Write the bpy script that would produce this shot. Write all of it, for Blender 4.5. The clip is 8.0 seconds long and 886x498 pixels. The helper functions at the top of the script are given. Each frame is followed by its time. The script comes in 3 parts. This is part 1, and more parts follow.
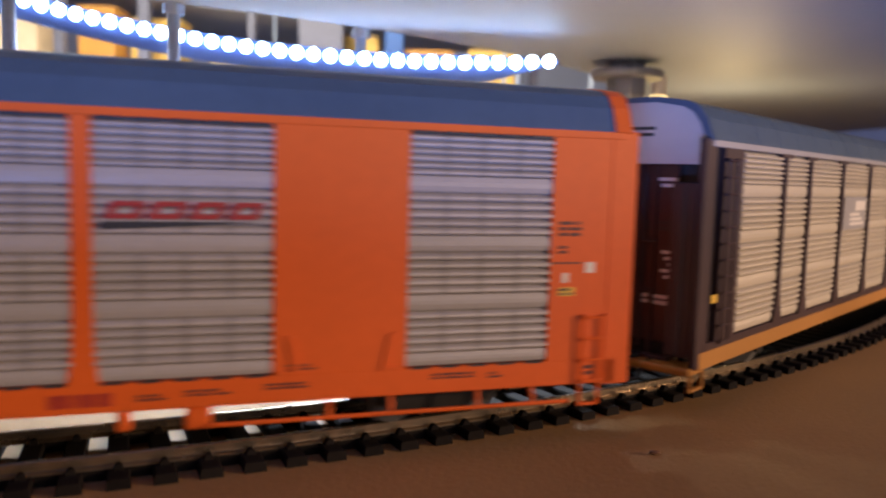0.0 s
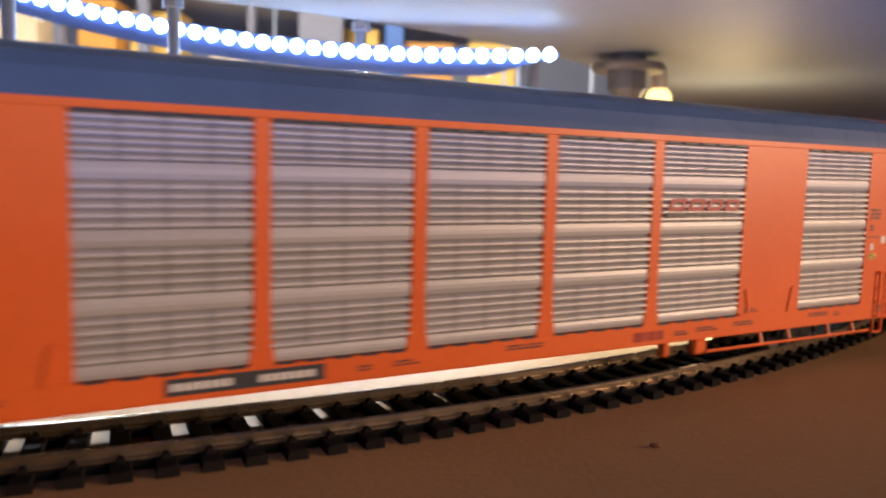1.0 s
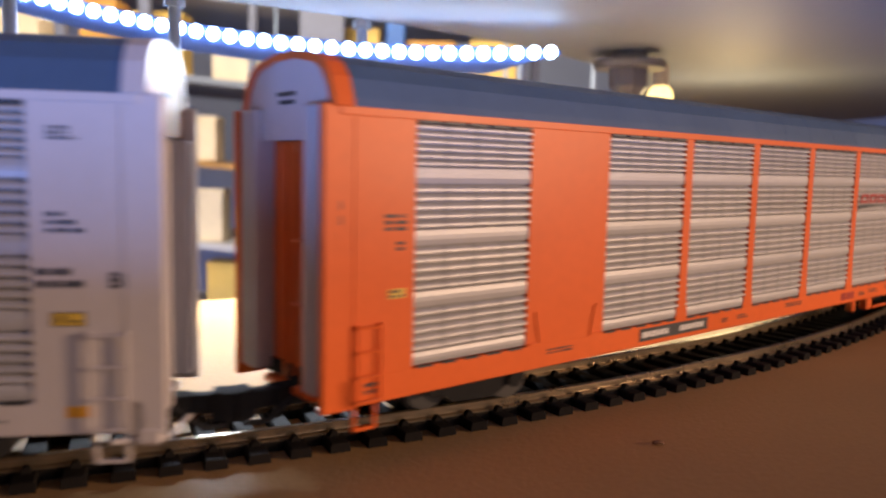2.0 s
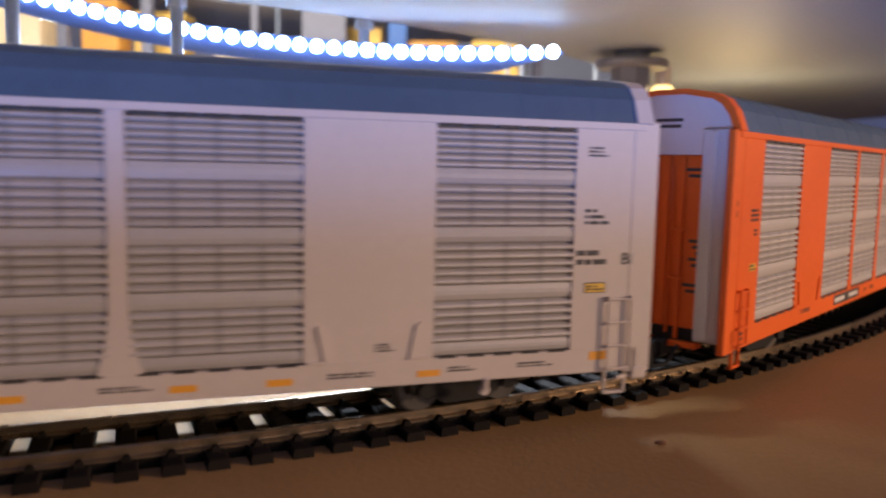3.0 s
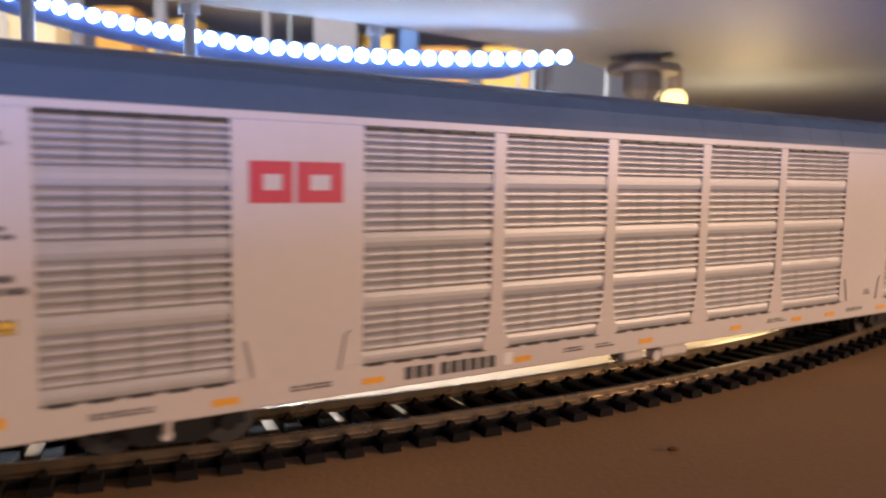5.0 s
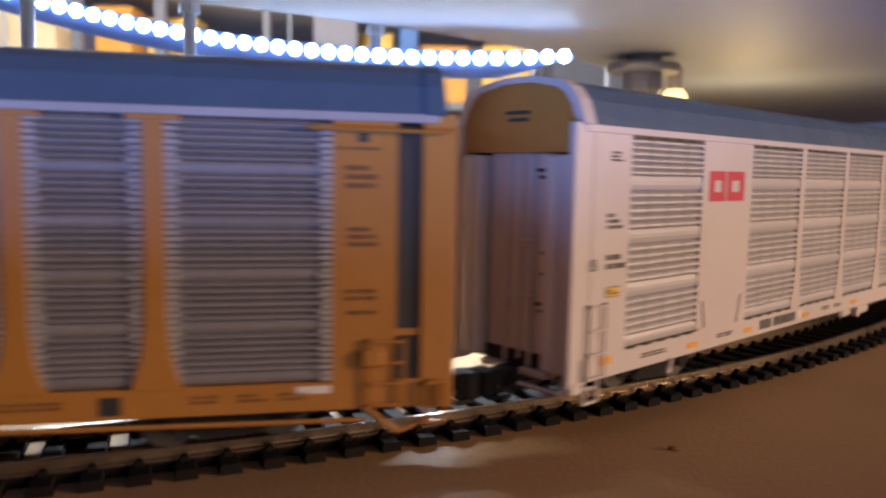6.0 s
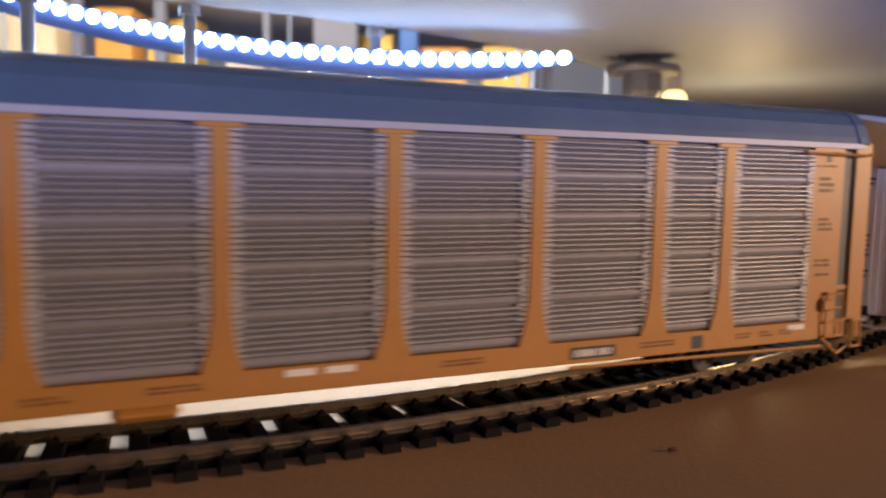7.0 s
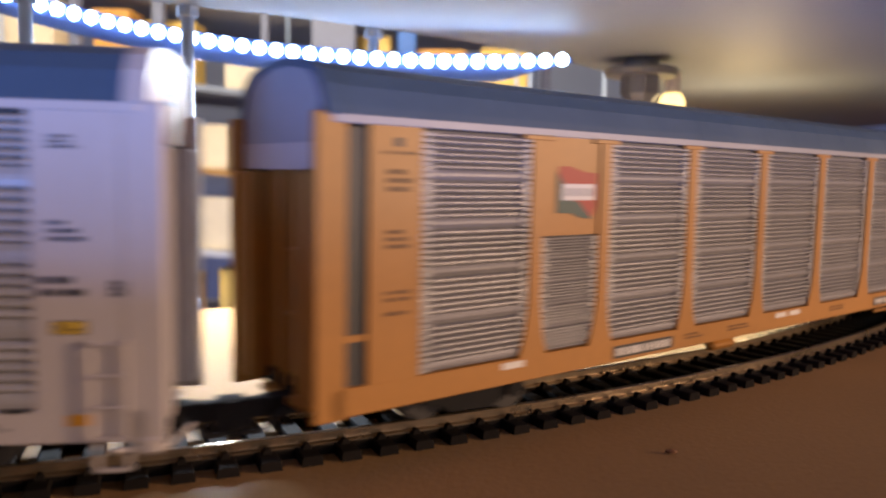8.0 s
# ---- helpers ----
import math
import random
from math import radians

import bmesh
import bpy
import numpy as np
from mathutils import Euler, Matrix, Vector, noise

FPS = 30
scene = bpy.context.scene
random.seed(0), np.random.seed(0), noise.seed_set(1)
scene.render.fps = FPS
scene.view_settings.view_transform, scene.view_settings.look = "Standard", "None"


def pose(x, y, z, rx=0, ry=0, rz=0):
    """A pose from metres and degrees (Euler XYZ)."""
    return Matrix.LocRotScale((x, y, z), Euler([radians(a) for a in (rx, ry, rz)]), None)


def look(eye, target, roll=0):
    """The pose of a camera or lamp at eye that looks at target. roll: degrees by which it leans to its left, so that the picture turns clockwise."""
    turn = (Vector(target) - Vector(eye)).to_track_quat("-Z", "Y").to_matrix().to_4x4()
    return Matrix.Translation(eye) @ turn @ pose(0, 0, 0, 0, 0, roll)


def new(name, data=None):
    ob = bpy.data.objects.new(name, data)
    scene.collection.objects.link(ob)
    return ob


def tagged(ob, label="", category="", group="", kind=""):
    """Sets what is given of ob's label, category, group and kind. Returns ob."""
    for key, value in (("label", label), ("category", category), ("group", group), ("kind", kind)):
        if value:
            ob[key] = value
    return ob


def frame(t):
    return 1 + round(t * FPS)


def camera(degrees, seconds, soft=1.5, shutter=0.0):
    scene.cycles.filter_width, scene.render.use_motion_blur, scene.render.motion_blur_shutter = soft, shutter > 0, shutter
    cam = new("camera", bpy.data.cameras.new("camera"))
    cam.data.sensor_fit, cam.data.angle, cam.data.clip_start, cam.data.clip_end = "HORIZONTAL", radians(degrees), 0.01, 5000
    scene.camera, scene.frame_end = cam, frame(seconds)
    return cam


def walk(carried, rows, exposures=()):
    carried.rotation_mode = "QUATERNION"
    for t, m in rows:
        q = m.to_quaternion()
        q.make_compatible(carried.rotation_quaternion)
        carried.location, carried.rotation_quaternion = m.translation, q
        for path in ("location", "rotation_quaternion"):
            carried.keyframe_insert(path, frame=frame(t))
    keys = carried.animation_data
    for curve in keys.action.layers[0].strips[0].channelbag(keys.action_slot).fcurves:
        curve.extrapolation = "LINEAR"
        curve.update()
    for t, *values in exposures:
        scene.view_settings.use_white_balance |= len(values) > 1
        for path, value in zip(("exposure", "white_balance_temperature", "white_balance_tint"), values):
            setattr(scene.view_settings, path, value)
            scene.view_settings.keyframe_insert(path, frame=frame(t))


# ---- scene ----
MM = 0.001
cam = camera(60.0, 8.0, 2.1, 0.5)
cam.data.dof.use_dof = True
cam.data.dof.focus_distance = 0.18
cam.data.dof.aperture_fstop = 17.0

EYE = (0.0, 0.0, 0.0543)


def aim(yaw, pitch, roll):
    y, p = radians(yaw), radians(pitch)
    way = Vector((-math.sin(y) * math.cos(p), math.cos(y) * math.cos(p), math.sin(p)))
    return look(EYE, Vector(EYE) + way, roll)


PATH = [(0.0, -0.75, -5.42, 1.63), (0.5, -0.62, -5.70, 1.58), (1.0, -0.71, -5.90, 1.53), (2.5, -0.50, -6.06, 1.25),
        (3.0, -0.41, -6.06, 1.25), (3.5, 0.00, -5.92, 1.13), (4.0, 0.28, -5.86, 1.11), (4.5, 0.49, -5.73, 1.06),
        (5.0, 0.45, -5.67, 1.10), (6.5, 0.46, -5.75, 1.09), (7.0, 0.45, -5.62, 1.06), (7.5, 0.36, -5.45, 1.11),
        (8.0, 0.29, -5.49, 1.17)]
walk(cam, [(t, aim(a, b, c)) for t, a, b, c in PATH])

# the curve of the track: centre, radius of the centre line, half distance of the bogies
CX, CY, R, A = -0.292, 0.715, 0.621, 0.114
RAIL_Z = 0.0042
DECK = 0.116
RHO_IN, RHO_OUT = 0.462, 0.757

# ---- light ----
world = bpy.data.worlds.new("room")
scene.world = world
world.use_nodes = True
world.node_tree.nodes["Background"].inputs[0].default_value = (0.9, 0.75, 0.6, 1)
world.node_tree.nodes["Background"].inputs[1].default_value = 0.02
scene.view_settings.exposure = 0.0


def area(name, m, power, colour, sx, sy):
    d = bpy.data.lights.new(name, "AREA")
    d.shape, d.size, d.size_y, d.energy, d.color = "RECTANGLE", sx, sy, power, colour
    ob = new(name, d)
    ob.matrix_world = m
    return ob


def on_ring(angle, rho, z):
    a = radians(angle)
    return Vector((CX + rho * math.cos(a), CY + rho * math.sin(a), z))


STRIP_Y = 0.335


def strip_height(x):
    """Height of the LED strip at x, a cubic fitted to the camera's view."""
    return 0.1029 + x * (0.004 + x * (0.62 - 0.356 * x))


LED_POWER, ROOM_POWER, BACK_POWER, LOW_FILL_POWER, WELL_POWER, FRONT_FILL_POWER = 0.75, 18.0, 10.0, 55.0, 14.0, 10.0
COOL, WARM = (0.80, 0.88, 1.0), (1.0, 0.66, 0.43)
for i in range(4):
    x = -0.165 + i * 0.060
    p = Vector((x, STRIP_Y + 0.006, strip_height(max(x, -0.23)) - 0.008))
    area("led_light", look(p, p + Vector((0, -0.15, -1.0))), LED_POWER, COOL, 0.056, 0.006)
area("room_lamp", look((1.45, -0.13, 0.28), (0.10, 0.16, 0.03)), ROOM_POWER, WARM, 0.18, 0.18)
# Unseen blue lamp added low; the deck edge limits it to upper sides.
area("window_light", look((-0.45, -1.75, -0.70), (0.0, 0.15, 0.05)), LOW_FILL_POWER, (0.15, 0.33, 1.0), 0.7, 0.42)
# Unseen lamp added at front right to brighten the car sides.
area("pane_light", look((1.75, -1.90, 0.20), (0.05, 0.16, 0.04)), FRONT_FILL_POWER, (1.0, 0.80, 0.76), 0.9, 0.7)
area("back_lamp", look((0.2, 2.2, 1.2), (-0.4, 3.1, 0.2)), BACK_POWER, (1.0, 0.80, 0.58), 0.4, 0.4)
# Unseen lamp added over the well to brighten the far boxes and decks.
area("well_lamp", look((-0.25, 0.45, 0.62), (-0.25, 1.25, 0.0)), WELL_POWER, (1.0, 0.84, 0.62), 0.25, 0.25)

bulb = bpy.data.lights.new("bulb_light", "POINT")
bulb.energy, bulb.color, bulb.shadow_soft_size = 0.34, (1.0, 0.74, 0.38), 0.018
new("bulb_light", bulb).location = (0.190, 0.500, 0.052)

# ---- materials ----


def material(name, colour, rough=0.5, metal=0.0, vary=0.12, grain=400.0, bump=0.15, coarse=30.0, each=0.0, colour2=None, spec=0.5):
    m = bpy.data.materials.new(name)
    m.use_nodes = True
    nt = m.node_tree
    b = nt.nodes["Principled BSDF"]
    b.inputs["Metallic"].default_value = metal
    b.inputs["Specular IOR Level"].default_value = spec
    tc = nt.nodes.new("ShaderNodeTexCoord")
    n1 = nt.nodes.new("ShaderNodeTexNoise")
    n1.inputs["Scale"].default_value, n1.inputs["Detail"].default_value = coarse, 6
    n2 = nt.nodes.new("ShaderNodeTexNoise")
    n2.inputs["Scale"].default_value, n2.inputs["Detail"].default_value = grain, 4
    nt.links.new(tc.outputs["Object"], n1.inputs["Vector"])
    nt.links.new(tc.outputs["Object"], n2.inputs["Vector"])
    add = nt.nodes.new("ShaderNodeMath")
    add.operation = "MULTIPLY_ADD"
    nt.links.new(n2.outputs["Fac"], add.inputs[0])
    add.inputs[1].default_value = 0.5
    nt.links.new(n1.outputs["Fac"], add.inputs[2])
    ramp = nt.nodes.new("ShaderNodeMapRange")
    ramp.inputs["From Min"].default_value, ramp.inputs["From Max"].default_value = 0.5, 1.0
    ramp.clamp = True
    nt.links.new(add.outputs[0], ramp.inputs["Value"])
    mix = nt.nodes.new("ShaderNodeMix")
    mix.data_type = "RGBA"
    lo = colour2 or tuple(c * (1 - vary) for c in colour)
    hi = tuple(min(1.0, c * (1 + vary)) for c in colour)
    mix.inputs["A"].default_value, mix.inputs["B"].default_value = (*lo, 1), (*hi, 1)
    nt.links.new(ramp.outputs[0], mix.inputs["Factor"])
    last = mix.outputs["Result"]
    if each:
        info = nt.nodes.new("ShaderNodeObjectInfo")
        hsv = nt.nodes.new("ShaderNodeHueSaturation")
        rr = nt.nodes.new("ShaderNodeMapRange")
        rr.inputs["To Min"].default_value, rr.inputs["To Max"].default_value = 1 - each, 1 + each
        nt.links.new(info.outputs["Random"], rr.inputs["Value"])
        nt.links.new(rr.outputs[0], hsv.inputs["Value"])
        nt.links.new(last, hsv.inputs["Color"])
        last = hsv.outputs["Color"]
    nt.links.new(last, b.inputs["Base Color"])
    rm = nt.nodes.new("ShaderNodeMapRange")
    rm.inputs["To Min"].default_value, rm.inputs["To Max"].default_value = max(0.02, rough - 0.1), min(1, rough + 0.1)
    nt.links.new(n1.outputs["Fac"], rm.inputs["Value"])
    nt.links.new(rm.outputs[0], b.inputs["Roughness"])
    if bump:
        bp = nt.nodes.new("ShaderNodeBump")
        bp.inputs["Strength"].default_value, bp.inputs["Distance"].default_value = bump, 0.0004
        nt.links.new(n2.outputs["Fac"], bp.inputs["Height"])
        nt.links.new(bp.outputs[0], b.inputs["Normal"])
    return m


def perforated(m):
    """Faint upright bands where struts stand behind the fine holes of the louvre sheet."""
    nt = m.node_tree
    b = nt.nodes["Principled BSDF"]
    src = b.inputs["Base Color"].links[0].from_socket
    tc = nt.nodes.new("ShaderNodeTexCoord")
    sep = nt.nodes.new("ShaderNodeSeparateXYZ")
    nt.links.new(tc.outputs["Object"], sep.inputs[0])
    def math_node(op, a, v):
        n = nt.nodes.new("ShaderNodeMath")
        n.operation = op
        nt.links.new(a, n.inputs[0])
        n.inputs[1].default_value = v
        return n.outputs[0]
    k = math_node("PINGPONG", sep.outputs["X"], 0.0038)
    k = math_node("LESS_THAN", k, 0.0007)
    k = math_node("MULTIPLY", k, 0.25)
    mix = nt.nodes.new("ShaderNodeMix")
    mix.data_type = "RGBA"
    nt.links.new(k, mix.inputs["Factor"])
    nt.links.new(src, mix.inputs["A"])
    mix.inputs["B"].default_value = (0.1, 0.1, 0.1, 1)
    nt.links.new(mix.outputs["Result"], b.inputs["Base Color"])


def glow(name, colour, strength):
    m = bpy.data.materials.new(name)
    m.use_nodes = True
    b = m.node_tree.nodes["Principled BSDF"]
    b.inputs["Base Color"].default_value = (*colour, 1)
    b.inputs["Emission Color"].default_value = (*colour, 1)
    b.inputs["Emission Strength"].default_value = strength
    return m


ORANGE = material("orange_paint", (0.72, 0.122, 0.016), 0.40, vary=0.08, bump=0.05, spec=0.3)
WHITE = material("white_paint", (0.54, 0.480, 0.445), 0.38, vary=0.05, bump=0.05)
TAN = material("yellow_ochre_paint", (0.40, 0.175, 0.032), 0.45, vary=0.1, bump=0.05)
MAROON = material("dark_maroon_paint", (0.045, 0.022, 0.024), 0.4, vary=0.2, bump=0.05)
SILVER = material("silver_louvre", (0.45, 0.425, 0.415), 0.46, 0.15, vary=0.1, each=0.08, bump=0.1, grain=900)
SILVER_OLD = material("weathered_louvre", (0.24, 0.228, 0.238), 0.45, 0.15, vary=0.15, each=0.10, bump=0.1, grain=900)
CREAM = material("cream_louvre", (0.58, 0.52, 0.42), 0.42, 0.2, vary=0.1, each=0.06, bump=0.1, grain=900)
SILVER_FLAT = material("plain_louvre", (0.43, 0.41, 0.405), 0.46, 0.15, vary=0.1, each=0.08, bump=0.1, grain=900)
perforated(SILVER)
# Lighter than the louvres: light caught by slat ends, put into the colour.
LIT_EDGE = material("lit_slat_end", (0.36, 0.34, 0.335), 0.5, 0.1, vary=0.15, bump=0.1, grain=900)
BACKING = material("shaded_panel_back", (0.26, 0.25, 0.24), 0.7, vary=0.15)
DULL_EDGE = material("eave_and_shaded_wall_grey", (0.34, 0.33, 0.34), 0.45, vary=0.1)
# Grey roof with the blue of the light from the left put into its colour.
ROOF = material("blue_lit_grey_roof", (0.066, 0.104, 0.155), 0.38, vary=0.1, bump=0.1)
SHADOW_CORE = material("interior_shade", (0.05, 0.047, 0.045), 0.8, vary=0.2)
BLACK = material("black_plastic", (0.018, 0.017, 0.017), 0.8, vary=0.2, spec=0.15)
TIE_MAT = material("black_sleeper_plastic", (0.012, 0.010, 0.009), 0.8, vary=0.25, each=0.2, bump=0.3, spec=0.06)
RAIL_MAT = material("weathered_nickel_rail", (0.34, 0.265, 0.18), 0.28, 0.9, vary=0.2, bump=0.1)
STEEL = material("wheel_steel", (0.06, 0.055, 0.05), 0.45, 0.5)
BOARD = material("brown_deck_board", (0.35, 0.205, 0.085), 0.55, vary=0.12, bump=0.25, coarse=14, grain=700, spec=0.06)
# Part of the LEDs' blue cast is put into this grey.
CEIL = material("grey_deck_underside", (0.20, 0.235, 0.31), 0.6, vary=0.05, bump=0.1, coarse=8)
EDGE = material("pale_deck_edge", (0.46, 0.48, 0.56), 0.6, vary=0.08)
ROD_MAT = material("zinc_rod", (0.32, 0.40, 0.56), 0.5, 0.2)
STRIP_MAT = material("led_tape", (0.10, 0.17, 0.42), 0.4, vary=0.1)
INK = material("black_print", (0.03, 0.03, 0.032), 0.5, vary=0.1, bump=0)
FADED_INK = material("faded_print", (0.17, 0.075, 0.022), 0.5, vary=0.1, bump=0)
RED_INK = material("red_print", (0.50, 0.02, 0.05), 0.45, vary=0.08, bump=0)
WINE_INK = material("wine_print", (0.36, 0.03, 0.02), 0.5, vary=0.08, bump=0)
AMBER = material("amber_reflector", (0.72, 0.33, 0.03), 0.4, vary=0.08, bump=0)
YELLOW_INK = material("yellow_label", (0.75, 0.48, 0.06), 0.45, vary=0.06, bump=0)
PALE_INK = material("pale_print", (0.72, 0.68, 0.64), 0.5, vary=0.06, bump=0)
GREEN_INK = material("dark_green_print", (0.03, 0.07, 0.06), 0.5, vary=0.1, bump=0)
WALL = material("warm_cream_wall", (0.72, 0.60, 0.42), 0.8, vary=0.08, coarse=3, grain=200)
# Blue haze around the LEDs is put into this wall colour.
HAZE_WALL = material("haze_tinted_wall", (0.24, 0.30, 0.46), 0.8, vary=0.1, coarse=3, grain=200)
FLOOR = material("brown_floor", (0.16, 0.10, 0.07), 0.6, vary=0.2, coarse=4)
KNOB_MAT = material("grey_knob_plastic", (0.13, 0.13, 0.15), 0.4, vary=0.1)
CRUMB = material("dry_crumb", (0.16, 0.07, 0.03), 0.8, vary=0.3)
LED_GLOW = glow("led_glow", (0.42, 0.64, 1.0), 34.0)
BULB_GLOW = glow("warm_bulb_glow", (1.0, 0.74, 0.30), 2.2)

# ---- mesh helpers (millimetres in, metres out) ----


def box(bm, x0, x1, y0, y1, z0, z1):
    v = [bm.verts.new((x, y, z)) for x in (x0, x1) for y in (y0, y1) for z in (z0, z1)]
    for f in ((0, 1, 3, 2), (4, 6, 7, 5), (0, 4, 5, 1), (2, 3, 7, 6), (0, 2, 6, 4), (1, 5, 7, 3)):
        bm.faces.new([v[i] for i in f])
    return bm


def boxes(*bs, bevel=0.0):
    bm = bmesh.new()
    for b in bs:
        box(bm, *b)
    if bevel:
        bmesh.ops.bevel(bm, geom=bm.edges[:], offset=bevel, segments=1, affect="EDGES", profile=0.5)
    return bm


def prism(bm, profile, x0, x1, axis="x"):
    """A closed profile of (y, z) pairs drawn out along x, or of (x, z) pairs along y."""
    def at(p, k):
        return (k, p[0], p[1]) if axis == "x" else (p[0], k, p[1])
    a = [bm.verts.new(at(p, x0)) for p in profile]
    b = [bm.verts.new(at(p, x1)) for p in profile]
    n = len(profile)
    for i in range(n):
        bm.faces.new((a[i], a[(i + 1) % n], b[(i + 1) % n], b[i]))
    bm.faces.new(a[::-1])
    bm.faces.new(b)
    return bm


def tube(bm, p, q, r, n=8, r2=None):
    p, q = Vector(p), Vector(q)
    m = (q - p).to_track_quat("Z", "Y").to_matrix().to_4x4()
    ring = []
    for c, rad in ((p, r), (q, r if r2 is None else r2)):
        ring.append([bm.verts.new(c + m @ Vector((rad * math.cos(2 * math.pi * i / n), rad * math.sin(2 * math.pi * i / n), 0))) for i in range(n)])
    for i in range(n):
        bm.faces.new((ring[0][i], ring[0][(i + 1) % n], ring[1][(i + 1) % n], ring[1][i]))
    bm.faces.new(ring[0][::-1])
    bm.faces.new(ring[1])
    return bm


def mesh_of(name, bm, mat, smooth=False):
    bmesh.ops.recalc_face_normals(bm, faces=bm.faces[:])
    bmesh.ops.scale(bm, vec=(MM, MM, MM), verts=bm.verts[:])
    me = bpy.data.meshes.new(name)
    bm.to_mesh(me)
    bm.free()
    me.materials.append(mat)
    if smooth:
        me.shade_smooth()
    return me


def part(name, bm, mat, parent, label="", smooth=False):
    ob = new(name, mesh_of(name, bm, mat, smooth))
    ob.parent = parent
    if label:
        ob["label"] = label
    return ob


def piece(name, me, parent, m):
    ob = new(name, me)
    ob.parent = parent
    ob.matrix_basis = m
    return ob


def thing(name, bm, mat, label, category, kind="", group="", smooth=False):
    return tagged(new(name, mesh_of(name, bm, mat, smooth)), label, category, group, kind)


# ---- the helix decks and the room ----


PITCH = 125.0


def climb(angle):
    """Rise of the helix in millimetres: level in front, climbing one pitch round the far side."""
    return PITCH * min(1.0, max(0.0, (angle - 15.0) / 185.0))


def ring_bm(rho0, rho1, z0, z1, a0=0.0, a1=360.0, n=180):
    """One turn or an arc of the helix, in millimetres about the centre of the curve."""
    bm = bmesh.new()
    rows = []
    for i in range(n + 1):
        a = radians(a0 + (a1 - a0) * i / n)
        up = climb(a0 + (a1 - a0) * i / n)
        rows.append([bm.verts.new((CX / MM + r * math.cos(a), CY / MM + r * math.sin(a), z + up)) for r, z in
                     ((rho0, z0), (rho1, z0), (rho1, z1), (rho0, z1))])
    for p, q in zip(rows, rows[1:]):
        for k in range(4):
            bm.faces.new((p[k], p[(k + 1) % 4], q[(k + 1) % 4], q[k]))
    bm.faces.new(rows[0])
    bm.faces.new(rows[-1][::-1])
    return bm


def deck(name, z, mat, label):
    return thing(name, ring_bm(RHO_IN / MM, RHO_OUT / MM, z - 9, z, -159.6, 200.0, n=240), mat, label, "deck", "structure")


deck("ground", 0, BOARD, "brown painted helix deck under the track")
deck("ceiling", DECK / MM + 9, CEIL, "grey underside of the helix deck above the train")
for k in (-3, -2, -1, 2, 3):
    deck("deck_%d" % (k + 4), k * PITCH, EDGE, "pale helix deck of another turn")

thing("floor", boxes((-3200, 2600, -2600, 3300, -1010, -1000)), FLOOR, "dark brown room floor", "floor", "structure")
thing("room_ceiling", boxes((-3200, 2600, -2600, 3300, 1500, 1510)), WALL, "cream room ceiling", "ceiling", "structure")
thing("wall_north", boxes((-3200, 2600, 3300, 3400, -1000, 1500)), HAZE_WALL, "room wall with blue haze put into its colour", "wall", "structure")
thing("wall_south", boxes((-3200, 2600, -2700, -2600, -1000, 1500)), WALL, "warm cream room wall", "wall", "structure")
thing("wall_west", boxes((-3300, -3200, -2600, 3300, -1000, 1500)), WALL, "warm cream room wall", "wall", "structure")
thing("wall_east", boxes((2600, 2700, -2600, 3300, -1000, 1500)), WALL, "warm cream room wall", "wall", "structure")

ROD_ANGLES = [-72.2, -65.3, -55.6, -43.0]
for i in range(11):
    ROD_ANGLES.append(-14 + i * 24.5)
for i, a in enumerate(ROD_ANGLES):
    bm = bmesh.new()
    p = on_ring(a, RHO_IN - 0.0045, 0) / MM
    tube(bm, (p.x, p.y, -1000), (p.x, p.y, 470), 2.3, 12)
    rod = thing("support_rod", bm, ROD_MAT, "zinc threaded rod holding the helix decks", "rod", group="helix rods", smooth=True)
    for z in (-9, 0, DECK / MM, DECK / MM + 9):
        s = 1 if z in (0, DECK / MM + 9) else -1
        bm = bmesh.new()
        tube(bm, (p.x, p.y, z), (p.x, p.y, z + s * 3.5), 4.2, 6)
        part("nut", bm, ROD_MAT, rod)


BLUE_POST = material("blue_post_paint", (0.03, 0.12, 0.42), 0.5, vary=0.15)
SLATE_POST = material("slate_post_paint", (0.14, 0.16, 0.24), 0.6, vary=0.15)
# Uprights placed and sized from the camera's view to divide the blurred backdrop.
for x, w, mat, label in ((-0.412, 15, SLATE_POST, "slate grey upright placed to fit the camera's view"), (-0.262, 10, SLATE_POST, "slate grey upright placed to fit the camera's view"),
                         (-0.165, 62, SLATE_POST, "wide slate grey upright placed to fit the camera's view"), (-0.062, 26, BLUE_POST, "bright blue upright placed to fit the camera's view"),
                         (0.135, 12, SLATE_POST, "slate grey upright placed to fit the camera's view"), (-0.53, 14, SLATE_POST, "slate grey upright placed to fit the camera's view")):
    thing("upright_post", boxes((x / MM - w / 2, x / MM + w / 2, 1096, 1112, -1000, 520), bevel=1.5), mat, label, "post", group="well posts")


YELLOW_CARD = material("yellow_card", (0.66, 0.46, 0.12), 0.6, vary=0.12)
CREAM_CARD = material("cream_card", (0.66, 0.58, 0.44), 0.6, vary=0.1)
ORANGE_CARD = material("orange_card", (0.62, 0.33, 0.08), 0.6, vary=0.12)
rnd = random.Random(5)
